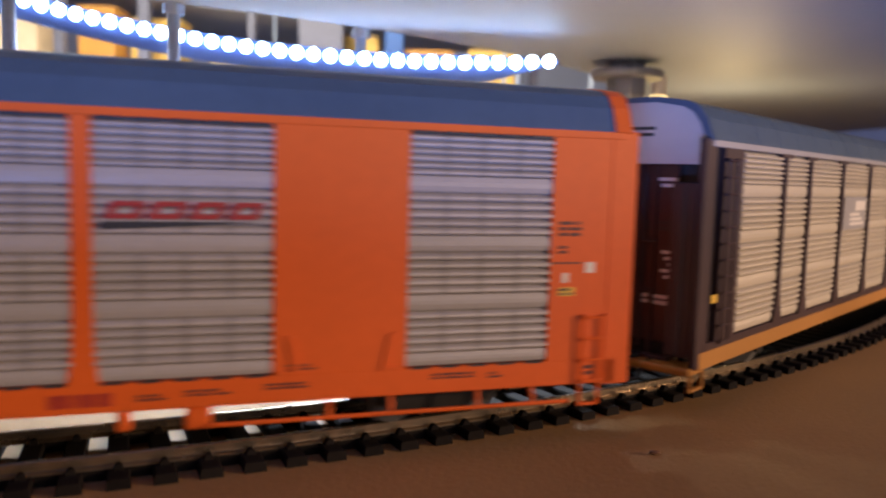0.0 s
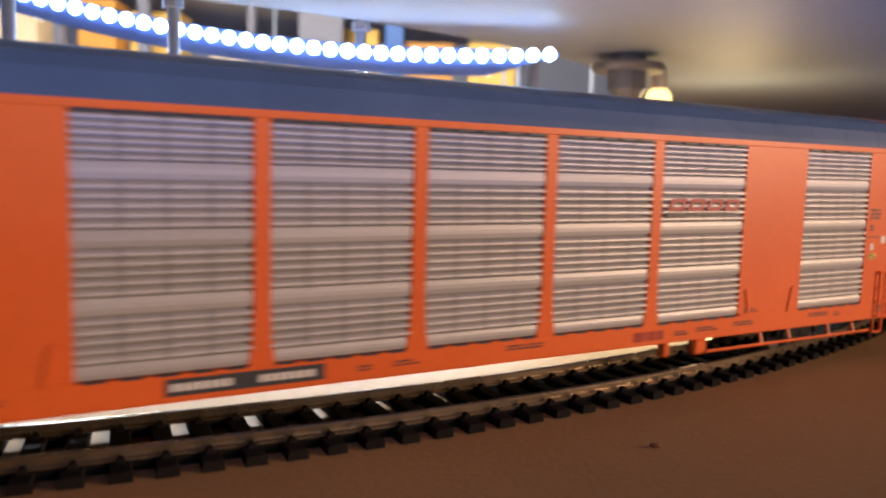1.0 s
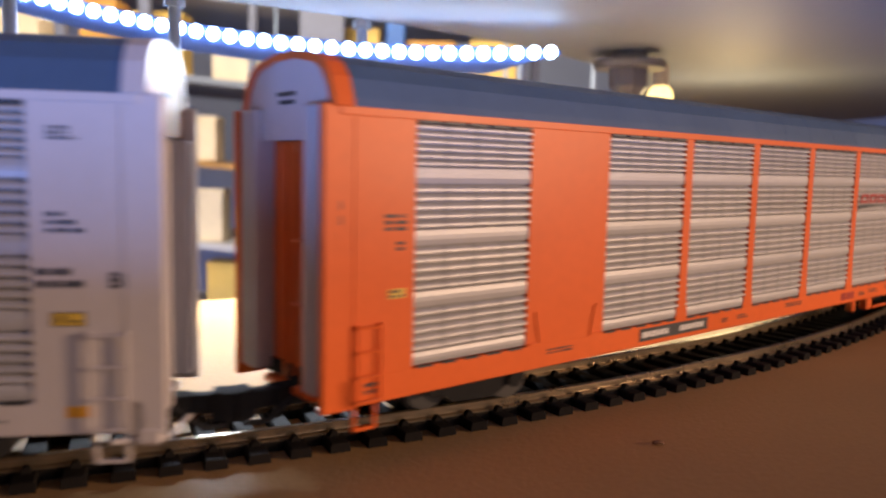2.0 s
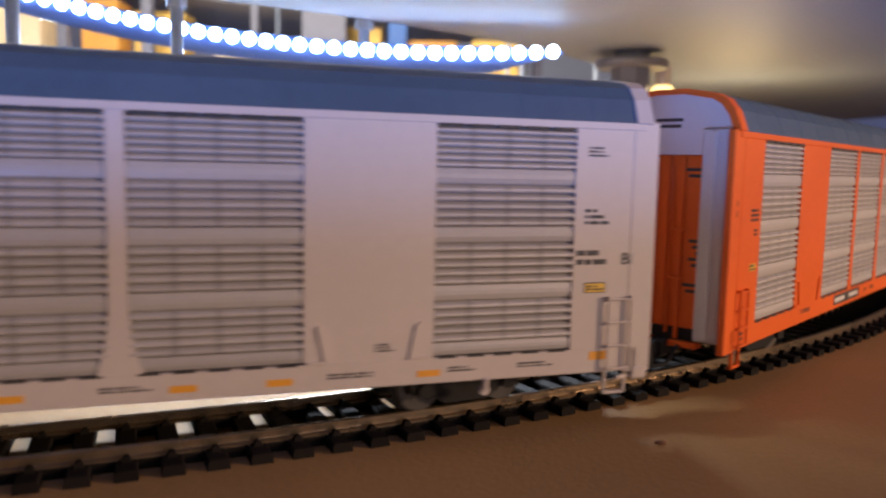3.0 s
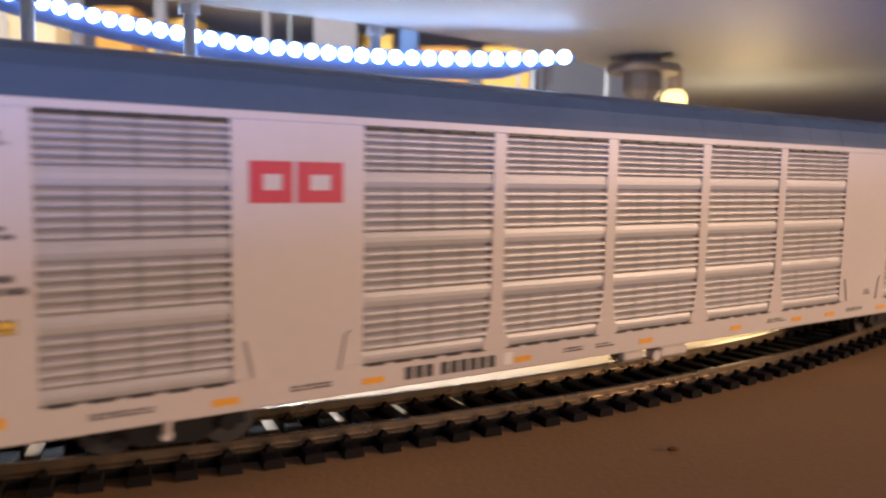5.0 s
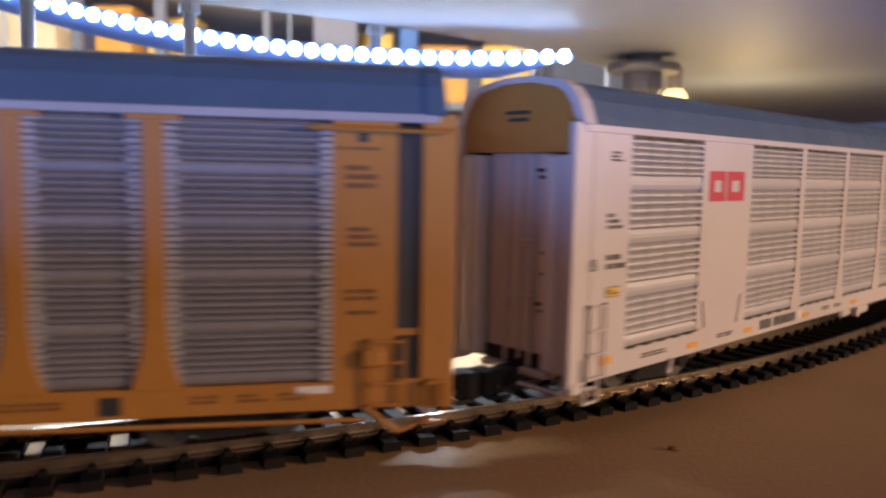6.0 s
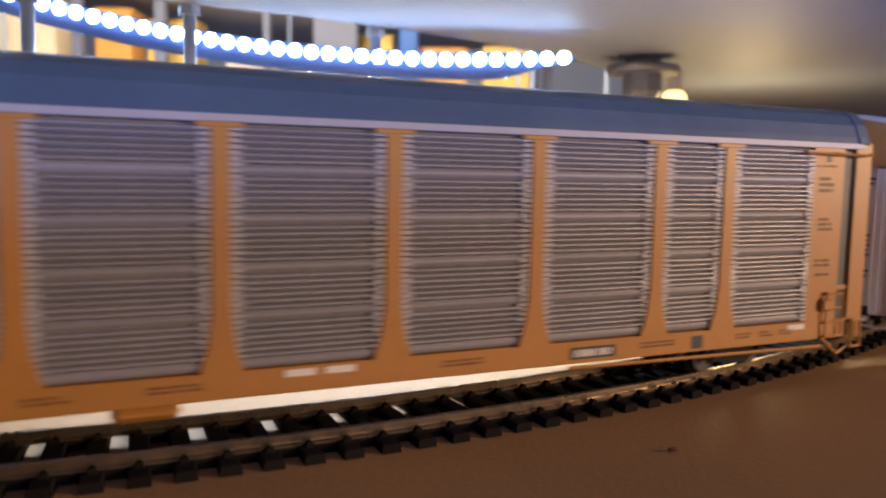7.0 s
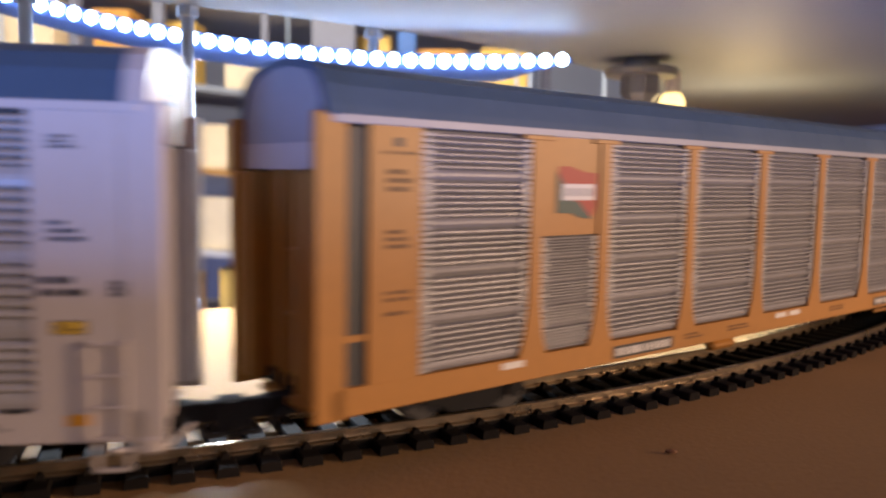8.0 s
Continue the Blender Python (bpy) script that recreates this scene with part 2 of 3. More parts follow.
for level in (-3, -2, -1, 0, 1):
    x = -640.0
    while x < 60:
        w, h = rnd.uniform(45, 105), rnd.uniform(62, 96)
        y = CY / MM + math.sqrt(max(0.0, 500.0 ** 2 - (x + w / 2 - CX / MM) ** 2)) + 12
        z = level * PITCH + climb(math.degrees(math.atan2(y - CY / MM, x + w / 2 - CX / MM))) - 0.4
        mat, label = rnd.choice(((YELLOW_CARD, "yellow cardboard box on a far helix deck"), (CREAM_CARD, "cream cardboard box on a far helix deck"),
                                 (ORANGE_CARD, "orange cardboard box on a far helix deck")))
        b = thing("cardboard_box", boxes((-w / 2, w / 2, -25, 25, 0, h), (-w / 2 - 1, w / 2 + 1, -26, 26, h - 9, h + 1), bevel=0.8), mat, label, "box", group="boxes on the decks")
        b.location = ((x + w / 2) * MM, y * MM, z * MM)
        x += w + rnd.uniform(12, 40)


def ceiling_knob():
    """A round foot plate on the underside of the deck above, with a thick neck."""
    p = on_ring(-38.0, 0.500, 0) / MM
    z = DECK / MM
    root = tagged(new("deck_foot"), "grey plastic foot with a round plate under the deck", "deck foot")
    root.location = Vector((p.x - 3, p.y, z - 4.5)) * MM
    bm = bmesh.new()
    tube(bm, (0, 0, 4.5), (0, 0, 0), 9.0, 24)
    part("spacer", bm, KNOB_MAT, root)
    bm = bmesh.new()
    tube(bm, (0, 0, 0), (0, 0, -1.2), 18.4, 32)
    tube(bm, (0, 0, -1.2), (0, 0, -4.0), 19.0, 32, 18.0)
    part("plate", bm, KNOB_MAT, root)
    bm = bmesh.new()
    tube(bm, (0, 0, -4.0), (0, 0, -13.0), 10.4, 8)
    tube(bm, (0, 0, -13.0), (0, 0, -17.0), 10.4, 8, 7)
    tube(bm, (0, 0, -17.0), (0, 0, -26.0), 6.5, 12)
    part("neck", bm, KNOB_MAT, root)


ceiling_knob()


def warm_bulb():
    root = tagged(new("warm_lamp"), "small warm glowing bulb under the deck", "lamp")
    p = on_ring(-32.0, 0.500, DECK) / MM + Vector((-4, 0, 0))
    root.location = p * MM
    bm = bmesh.new()
    tube(bm, (0, 0, 0), (0, 0, -12), 4.5, 16)
    part("socket", bm, WHITE, root)
    bm = bmesh.new()
    bmesh.ops.create_uvsphere(bm, u_segments=16, v_segments=10, radius=7.5)
    bmesh.ops.translate(bm, vec=(0, 0, -18), verts=bm.verts[:])
    part("bulb", bm, BULB_GLOW, root, smooth=True)


warm_bulb()


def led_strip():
    root = tagged(new("led_strip"), "lit cool white LED strip with its curve fitted to the camera's view", "LED strip")
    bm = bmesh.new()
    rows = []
    # The tape thins past x = 0.020 to fit the camera's view.
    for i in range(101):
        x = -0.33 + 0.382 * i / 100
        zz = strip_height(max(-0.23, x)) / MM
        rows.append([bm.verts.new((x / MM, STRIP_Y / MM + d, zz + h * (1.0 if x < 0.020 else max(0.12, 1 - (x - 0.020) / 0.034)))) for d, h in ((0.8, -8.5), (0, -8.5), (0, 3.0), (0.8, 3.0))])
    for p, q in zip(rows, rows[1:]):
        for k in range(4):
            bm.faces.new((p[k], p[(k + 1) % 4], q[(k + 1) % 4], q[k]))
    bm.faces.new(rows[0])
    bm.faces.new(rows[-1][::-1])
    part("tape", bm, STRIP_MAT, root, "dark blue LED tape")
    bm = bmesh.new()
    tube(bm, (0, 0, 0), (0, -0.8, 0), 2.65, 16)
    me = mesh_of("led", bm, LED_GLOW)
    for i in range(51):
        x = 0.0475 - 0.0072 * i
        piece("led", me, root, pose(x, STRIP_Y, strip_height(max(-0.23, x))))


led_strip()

# ---- the track ----


def railway_track():
    root = tagged(new("railway_track"), "curved model railway track with black sleepers and brown rails", "railway track")
    a0, a1, n = -118.0, 2.0, 240
    head, z0, z1 = 1.0, 1.9, RAIL_Z / MM
    prof = [(-1.35, z0), (1.35, z0), (1.35, z0 + 0.35), (0.35, z0 + 0.6), (0.35, z1 - 0.75), (0.62, z1 - 0.6), (0.62, z1 - 0.12),
            (0.48, z1), (-0.48, z1), (-0.62, z1 - 0.12), (-0.62, z1 - 0.6), (-0.35, z1 - 0.75), (-0.35, z0 + 0.6), (-1.35, z0 + 0.35)]
    for rr in (R / MM - 8.7, R / MM + 8.7):
        bm = bmesh.new()
        rows = []
        for i in range(n + 1):
            a = radians(a0 + (a1 - a0) * i / n)
            rows.append([bm.verts.new((CX / MM + (rr + d) * math.cos(a), CY / MM + (rr + d) * math.sin(a), z)) for d, z in prof])
        for p, q in zip(rows, rows[1:]):
            for k in range(len(prof)):
                bm.faces.new((p[k], p[(k + 1) % len(prof)], q[(k + 1) % len(prof)], q[k]))
        bm.faces.new(rows[0])
        bm.faces.new(rows[-1][::-1])
        part("rail", bm, RAIL_MAT, root)
    # one sleeper with its rail chairs
    bm = bmesh.new()
    prism(bm, [(-2.0, 0), (2.0, 0), (1.9, 1.5), (1.6, 1.9), (-1.6, 1.9), (-1.9, 1.5)], -15.4, 15.4, "y")
    for s in (-8.7, 8.7):
        for d in (-2.0, 2.0):
            prism(bm, [(-0.9, 1.9), (0.9, 1.9), (0.6, 2.7), (0.3, 3.0), (-0.3, 3.0), (-0.6, 2.7)], s + d - 0.7, s + d + 0.7, "y")
    me = mesh_of("sleeper", bm, TIE_MAT)
    web = mesh_of("web", boxes((-1.9, 1.9, -1.6, 1.6, 0.0, 1.9)), TIE_MAT)
    step = 0.686
    for i in range(-74, 96):
        a = -65.78 + step * i
        p = on_ring(a, R, 0)
        piece("sleeper", me, root, pose(p.x, p.y, 0, 0, 0, a + 90))
        w = on_ring(a + step / 2, R + 0.0087, 0)
        piece("web", web, root, pose(w.x, w.y, 0, 0, 0, a + step / 2 + 90))
        if i % 2:
            w = on_ring(a + step / 2, R - 0.0087, 0)
            piece("web", web, root, pose(w.x, w.y, 0, 0, 0, a + step / 2 + 90))


railway_track()

# ---- the autorack cars: x along, -y towards the outside of the curve, z up from the rail head ----
HW = 17.5
ROOF_PROFILE = [(17.7, 60.1), (17.2, 61.6), (15.9, 65.0), (13.8, 67.6), (11.4, 68.9), (4.0, 70.2)]
ROOF_FULL = [(-y, z) for y, z in ROOF_PROFILE] + [(y, z) for y, z in ROOF_PROFILE[::-1]]


def slat_mesh(width, height, kind, mat):
    """One horizontal louvre: a lip that stands out below and leans back to its top."""
    w = width / 2
    if kind == "flat":
        prof = [(0.4, 0), (-0.35, 0.06), (-0.44, 0.25), (-0.62, height * 0.35), (-0.62, height * 0.6), (-0.42, height - 0.4), (-0.28, height - 0.2), (0.4, height - 0.16)]
    else:
        prof = [(0.4, 0), (-0.6, 0.05), (-0.85, height * 0.2), (-0.8, height * 0.46), (-0.35, height * 0.7), (0.0, height * 0.81), (0.4, height * 0.85)]
    bm = bmesh.new()
    prism(bm, prof, -w, w)
    return mesh_of("slat", bm, mat)


def rows_of(style):
    """Heights of the slats from the bottom up, with their kind."""
    out = []
    if style == "stacked":
        for k in range(4):
            out.append((3.1 if k else 2.6, "flat"))
            out += [(1.55 if k < 3 else 1.25, "lip")] * (5 if k < 3 else 6)
    else:
        for k in range(5):
            out.append((2.0, "flat"))
            out += [(1.12, "lip")] * 6
    return out


def louvre_panel(car, x0, x1, z0, z1, style, mat, cache):
    """A panel of single slats on the outer side and a joined one on the other side."""
    rows = rows_of(style)
    k = (z1 - z0) / sum(h for h, _ in rows)
    # Backing sheet: shade of the gaps between slats is put into its grey.
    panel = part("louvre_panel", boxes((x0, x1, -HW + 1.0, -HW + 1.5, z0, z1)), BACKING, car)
    z = z0
    back = bmesh.new()
    for h, kind in rows:
        key = (round(x1 - x0, 2), round(h * k, 3), kind, mat.name)
        if key not in cache:
            cache[key] = slat_mesh(x1 - x0, h * k, kind, SILVER_FLAT if kind == "flat" and mat == SILVER else mat)
        piece("slat", cache[key], panel, pose((x0 + x1) / 2 * MM, (-HW + 0.8) * MM, z * MM))
        box(back, x0, x1, HW - 1.5, HW - 0.5, z, z + h * k * 0.85)
        z += h * k
    part("louvre_panel", back, mat, car)


def flared_post(bm, x, w, z0, z1, flare, y0, y1):
    """A post that widens towards its foot."""
    h = w / 2
    prism(bm, [(x - h - flare, z0), (x + h + flare, z0), (x + h + flare * 0.35, z0 + 5), (x + h, z0 + 11), (x + h, z1),
               (x - h, z1), (x - h, z0 + 11), (x - h - flare * 0.35, z0 + 5)], y0, y1, "y")


def bogie(car, x, turn):
    bog = part("bogie", boxes((-3.2, 3.2, -11, 11, 3.6, 6.2), (-2, 2, -4, 4, 6.2, 8.2), bevel=0.4), BLACK, car)
    bog.matrix_basis = pose(x * MM, 0, 0, 0, 0, turn)
    for s in (-1, 1):
        bm = bmesh.new()
        prism(bm, [(-13, 4.2), (-13, 6.6), (-6, 7.8), (6, 7.8), (13, 6.6), (13, 4.2), (9, 4.0), (5, 1.6), (-5, 1.6), (-9, 4.0)], s * 10.2, s * 12.0, "y")
        for sx in (-10, 10):
            tube(bm, (sx, s * 11.8, 4.8), (sx, s * 12.9, 4.8), 1.6, 10)
        for sx in (-1.6, 0, 1.6):
            tube(bm, (sx, s * 11.4, 2.4), (sx, s * 11.4, 6.2), 0.7, 6)
        part("sideframe", bm, BLACK, bog)
    made = []
    for sx in (-10, 10):
        bm = bmesh.new()
        tube(bm, (0, -9.8, 0), (0, 9.8, 0), 1.0, 8)
        for s in (-1, 1):
            tube(bm, (0, s * 7.6, 0), (0, s * 9.6, 0), 4.8, 20)
            tube(bm, (0, s * 7.0, 0), (0, s * 7.6, 0), 5.5, 20)
            for q in range(4):
                e = q * math.pi / 2
                tube(bm, (2.6 * math.cos(e), s * 9.6, 2.6 * math.sin(e)), (2.6 * math.cos(e), s * 9.75, 2.6 * math.sin(e)), 0.7, 6)
        ws = part("wheelset", bm, STEEL, bog)
        made.append((ws, sx))
    return made


def ladder(car, x0, x1, z0, z1, mat, y=-HW - 0.9, n=4):
    for x in (x0, x1):
        bm = bmesh.new()
        tube(bm, (x, y, z0), (x, y, z1 + 0.28), 0.3, 6)
        tube(bm, (x, y, z1), (x, y + 1.2, z1), 0.28, 6)
        part("ladder_stile", bm, mat, car)
    bm = bmesh.new()
    tube(bm, (x0, y, 0), (x1, y, 0), 0.28, 6)
    me = mesh_of("rung", bm, mat)
    for i in range(n):
        piece("rung", me, car, pose(0, 0, (z0 + 0.3 + (z1 - z0 - 0.6) * i / (n - 1)) * MM))


def stirrup(car, x0, x1, z1, z0, mat, y=-HW + 0.3):
    bm = boxes((x0, x0 + 0.6, y, y + 0.9, z0, z1), (x1 - 0.6, x1, y, y + 0.9, z0, z1), (x0, x1, y, y + 1.2, z0, z0 + 0.6), bevel=0.1)
    part("step", bm, mat, car)


def mark(car, x0, x1, z0, z1, mat, name="lettering", y=None):
    y = -HW - 0.02 if y is None else y
    part(name, boxes((x0, x1, y - 0.06, y + 0.02, z0, z1)), mat, car)


def text_block(car, x0, x1, z0, z1, n, mat, seed=1, y=None):
    """Small print that cannot be read: rows of bars."""
    rnd = random.Random(seed)
    y = -HW - 0.02 if y is None else y
    bm = bmesh.new()
    h = (z1 - z0) / (n + (n - 1) * 0.7)
    for i in range(n):
        z = z0 + i * h * 1.7
        x = x0
        while x < x1 - 0.2:
            w = min(rnd.uniform(0.26, 0.46), x1 - x)
            box(bm, x, x + w, y - 0.06, y + 0.02, z, z + h)
            x += w + (0.14 if rnd.random() < 0.8 else 0.5)
        x1 = x1 if rnd.random() < 0.6 else x0 + (x1 - x0) * 0.75
    part("lettering", bm, mat, car)


def written(car, words, x, z, size, mat):
    """Legible letters in the built-in font, flat on the side of the car."""
    c = bpy.data.curves.new("lettering", "FONT")
    c.body, c.size, c.extrude, c.offset = words, size * 1.35, 0.04, 0.04
    c.align_x, c.align_y = "CENTER", "CENTER"
    ob = bpy.data.objects.new("lettering", c)
    me = bpy.data.meshes.new_from_object(ob)
    bpy.data.objects.remove(ob)
    me.transform(Matrix.Translation((x * MM, (-HW - 0.05) * MM, z * MM)) @ Matrix.Rotation(math.pi / 2, 4, "X") @ Matrix.Scale(MM, 4))
    me.materials.clear()
    me.materials.append(mat)
    out = new("lettering", me)
    out.parent = car


def number_bars(car, x0, x1, z0, z1, n, mat, gap_at=3, y=None):
    """A painted number as plain upright blocks."""
    y = -HW - 0.02 if y is None else y
    step = (x1 - x0) / (n + 0.5)
    bm = bmesh.new()
    for i in range(n):
        x = x0 + step * (i + (0.5 if i >= gap_at else 0))
        box(bm, x, x + step * 0.78, y - 0.06, y + 0.02, z0, z1)
    part("lettering", bm, mat, car)


def car_end(car, s, low, high, strip, corner, split=54.5):
    """The end doors, corner posts, upper end wall, coupler and platform at the end s = -1 or 1."""
    def bx(x0, x1, *rest):
        a, b = sorted((s * x0, s * x1))
        return (a, b, *rest)
    for t in (-1, 1):
        ya, yb = sorted((t * 0.25, t * 9.2))
        part("end_door", boxes(bx(150.2, 151.6, ya, yb, 8.4, split), bx(151.6, 152.4, min(t * 3, t * 4), max(t * 3, t * 4), 8.6, split - 0.5), bevel=0.15), low, car)
        ya, yb = sorted((t * 9.5, t * 15.5))
        top = 60.4 if strip is high else 54.0 if strip is WHITE else 50.2
        part("door_edge", boxes(bx(150.6, 155.6, ya, yb, 9.4, top), bx(155.6, 156.2, min(t * 11.6, t * 13.0), max(t * 11.6, t * 13.0), 10, top - 0.4), bevel=0.2), strip, car)
        ya, yb = sorted((t * 15.8, t * HW))
        part("corner_post", boxes(bx(150.0, 156.2, ya, yb, 7.0, 60.4), bevel=0.25), corner, car)
    bm = bmesh.new()
    prof = [(-16.6, split), (-16.9, 60.1), (-14.8, 64.8), (-12.6, 67.2), (-9.2, 69.0), (-4, 69.6)]
    prof = prof + [(-y, z) for y, z in prof[::-1]]
    prism(bm, prof, *sorted((s * 153.0, s * 153.8)))
    part("end_wall", bm, high, car)
    for z, y0, y1, n in ((62.5, -3.5, 3.5, 2), (50.5, -8.8, -3.8, 2), (33.0, -8.2, -5.6, 5), (22.0, -8.4, -4.4, 2)):
        if low is TAN and z > split:
            continue
        bm = bmesh.new()
        for i in range(n):
            box(bm, *sorted((s * (153.8 if z > split else 151.55), s * (153.9 if z > split else 151.7))), y0 + 0.4 * (i % 2), y1 - 0.9 * (i % 3), z - i * 1.5, z - i * 1.5 + 0.8)
        part("lettering", bm, INK if low is not MAROON or z > split else PALE_INK, car)
    bm = bmesh.new()
    tube(bm, (s * 153.0, -5.0, 24), (s * 153.0, -1.0, 24), 0.35, 6)
    tube(bm, (s * 153.0, -5.0, 36), (s * 153.0, -1.0, 36), 0.35, 6)
    tube(bm, (s * 152.6, -1.0, 10), (s * 152.6, -1.0, split - 2), 0.35, 6)
    part("door_bar", bm, corner, car)
    part("end_platform", boxes(bx(150, 153.6, -9.5, 9.5, 6.8, 8.3), bevel=0.2), corner, car)
    bm = boxes(bx(140, 157, -2.2, 2.2, 4.6, 8.4), bx(156.5, 161.5, -1.4, 1.4, 5.0, 8.4), bx(161.0, 164.8, -2.8, 2.0, 3.8, 9.2), bx(162.8, 165.2, -3.4, -0.4, 3.8, 9.2), bevel=0.2)
    part("coupler", bm, BLACK, car)
    bm = bmesh.new()
    tube(bm, (s * 155, -5.5, 7.5), (s * 160, -5.0, 3.6), 0.5, 6)
    tube(bm, (s * 160, -5.0, 3.6), (s * 164, -3.0, 3.4), 0.5, 6)
    part("brake_hose", bm, BLACK, car)


WHEELS = []


def autorack(label, body, slats, style, ends, panels, posts, plates, flare=0.0, post_w=3.4, cap=None):
    car = tagged(new("autorack_car"), label, "train car", "train cars")
    # sills and floor
    part("side_sill", boxes((-153, 153, -HW, -HW + 2, 7.4, 12.6), (-153, 153, HW - 2, HW, 7.4, 12.6), bevel=0.15), body, car)
    part("underframe", boxes((-152, 152, -HW + 2, HW - 2, 8.4, 11.5), (-150, 150, -3, 3, 5.0, 8.4)), BLACK, car)
    # Solid core; the shade inside the car is put into its near-black colour.
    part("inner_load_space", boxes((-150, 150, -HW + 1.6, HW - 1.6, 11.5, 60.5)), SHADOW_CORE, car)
    part("top_chord", boxes((-153, 153, -HW - 0.25, -HW + 1.6, 58.6, 60.2), (-153, 153, HW - 1.6, HW + 0.25, 58.6, 60.2), bevel=0.15), body if cap else DULL_EDGE, car)
    bm = bmesh.new()
    prism(bm, ROOF_FULL, -150.5, 150.5)
    part("roof", bm, ROOF, car)
    wide = [(y * 1.02, z + 0.12) for y, z in ROOF_FULL]
    inner = [(y * 0.93, z - 1.2) for y, z in ROOF_FULL]
    for s in (-1, 1):
        b2 = bmesh.new()
        x0, x1 = sorted((s * 150.4, s * 154.2))
        rows = []
        for x in (x0, x1):
            rows.append([[b2.verts.new((x, *p)) for p in wide], [b2.verts.new((x, *p)) for p in inner]])
        n = len(wide)
        for i in range(n - 1):
            b2.faces.new((rows[0][0][i], rows[0][0][i + 1], rows[1][0][i + 1], rows[1][0][i]))
            b2.faces.new((rows[0][1][i], rows[1][1][i], rows[1][1][i + 1], rows[0][1][i + 1]))
            for k in (0, 1):
                b2.faces.new((rows[k][0][i], rows[k][1][i], rows[k][1][i + 1], rows[k][0][i + 1]))
        for i in (0, n - 1):
            b2.faces.new((rows[0][0][i], rows[1][0][i], rows[1][1][i], rows[0][1][i]))
        part("roof_cap", b2, cap or ROOF, car)
    # fine seams of the roof sheets
    seam = bmesh.new()
    for i in range(-9, 10):
        x = i * 15.6
        pts = [(y * 1.002, z + 0.05) for y, z in ROOF_FULL]
        prism(seam, pts, x - 0.22, x + 0.22)
    tagged(part("roof_seam", seam, ROOF, car), kind="stuff")
    cache = {}
    for x0, x1, z0, z1 in panels:
        louvre_panel(car, x0, x1, z0, z1, style, slats, cache)
    for x in posts:
        for y0, y1 in ((-HW - (0.55 if flare > 2.3 else 0.0), -HW + 1.4), (HW - 1.4, HW)):
            bm = bmesh.new()
            flared_post(bm, x, post_w, 12.5, 58.6, flare, y0, y1)
            part("side_post", bm, body, car)
        if flare > 2.3:
            part("post_head", boxes((x - 4.2, x + 4.2, -HW - 0.7, -HW + 0.4, 57.7, 58.6), bevel=0.1), body, car)
    for x0, x1, z0, z1 in plates:
        part("side_plate", boxes((x0, x1, -HW, -HW + 1.4, z0, z1)), body, car)
        part("side_plate", boxes((x0, x1, HW - 1.4, HW, z0, z1)), body, car)
    for s in (-1, 1):
        low, high, strip, corner = ends[s]
        car_end(car, s, low, high, strip, corner)
    for ws_x, turn in ((-114.0, -10.57), (114.0, 10.57)):
        WHEELS.extend(bogie(car, ws_x, turn))
    return car


E5 = [(-14.9, 14.9), (18.4, 47.8), (51.2, 81.4), (106.8, 136.8), (-47.8, -18.4), (-81.4, -51.2), (-136.8, -106.8)]
PANELS5 = [(a, b, 12.9, 58.3) for a, b in E5]
POSTS5 = [-49.5, -16.65, 16.65, 49.5]
PLATES5 = [(81.4, 106.8, 12.5, 58.6), (-106.8, -81.4, 12.5, 58.6), (136.8, 150.0, 12.5, 58.6), (-150.0, -136.8, 12.5, 58.6)]


def gussets(car, body):
    for c in (81.4, 106.8, -81.4, -106.8):
        d = 1 if c in (81.4, -106.8) else -1
        bm = bmesh.new()
        prism(bm, [(c + d * 0.6, 12.6), (c + d * 5.0, 12.6), (c + d * 3.6, 19.5), (c + d * 2.6, 20.0), (c + d * 2.4, 19.3), (c + d * 3.8, 13.2), (c + d * 0.6, 13.2)], -HW - 0.35, -HW, "y")
        part("gusset", bm, body, car)


def sill_tabs(car, mat):
    """Small dark clips along the foot and head of the louvre panels."""
    bm = bmesh.new()
    for a, b in E5:
        n = 5
        for i in range(n):
            x = a + (b - a) * (i + 0.5) / n
            box(bm, x - 1.9, x + 1.9, -HW - 0.06, -HW + 0.5, 12.35, 12.75)
            box(bm, x - 2.5, x + 2.5, -HW - 0.30, -HW + 0.5, 58.15, 58.65)
    tagged(part("panel_clip", bm, INK, car), kind="stuff")


def under_gear(car, mat, x, w=16):
    bm = boxes((x - w, x - w * 0.3, -HW + 1.0, -HW + 6, 4.4, 7.4), (x + w * 0.1, x + w, -HW + 0.8, -HW + 6, 4.0, 7.4), bevel=0.8)
    part("brake_gear", bm, mat, car)
    bm = bmesh.new()
    tube(bm, (x - w * 0.1, -HW - 0.4, 5.4), (x - w * 0.1, -HW + 2, 5.4), 1.4, 12)
    part("hand_wheel", bm, mat, car)


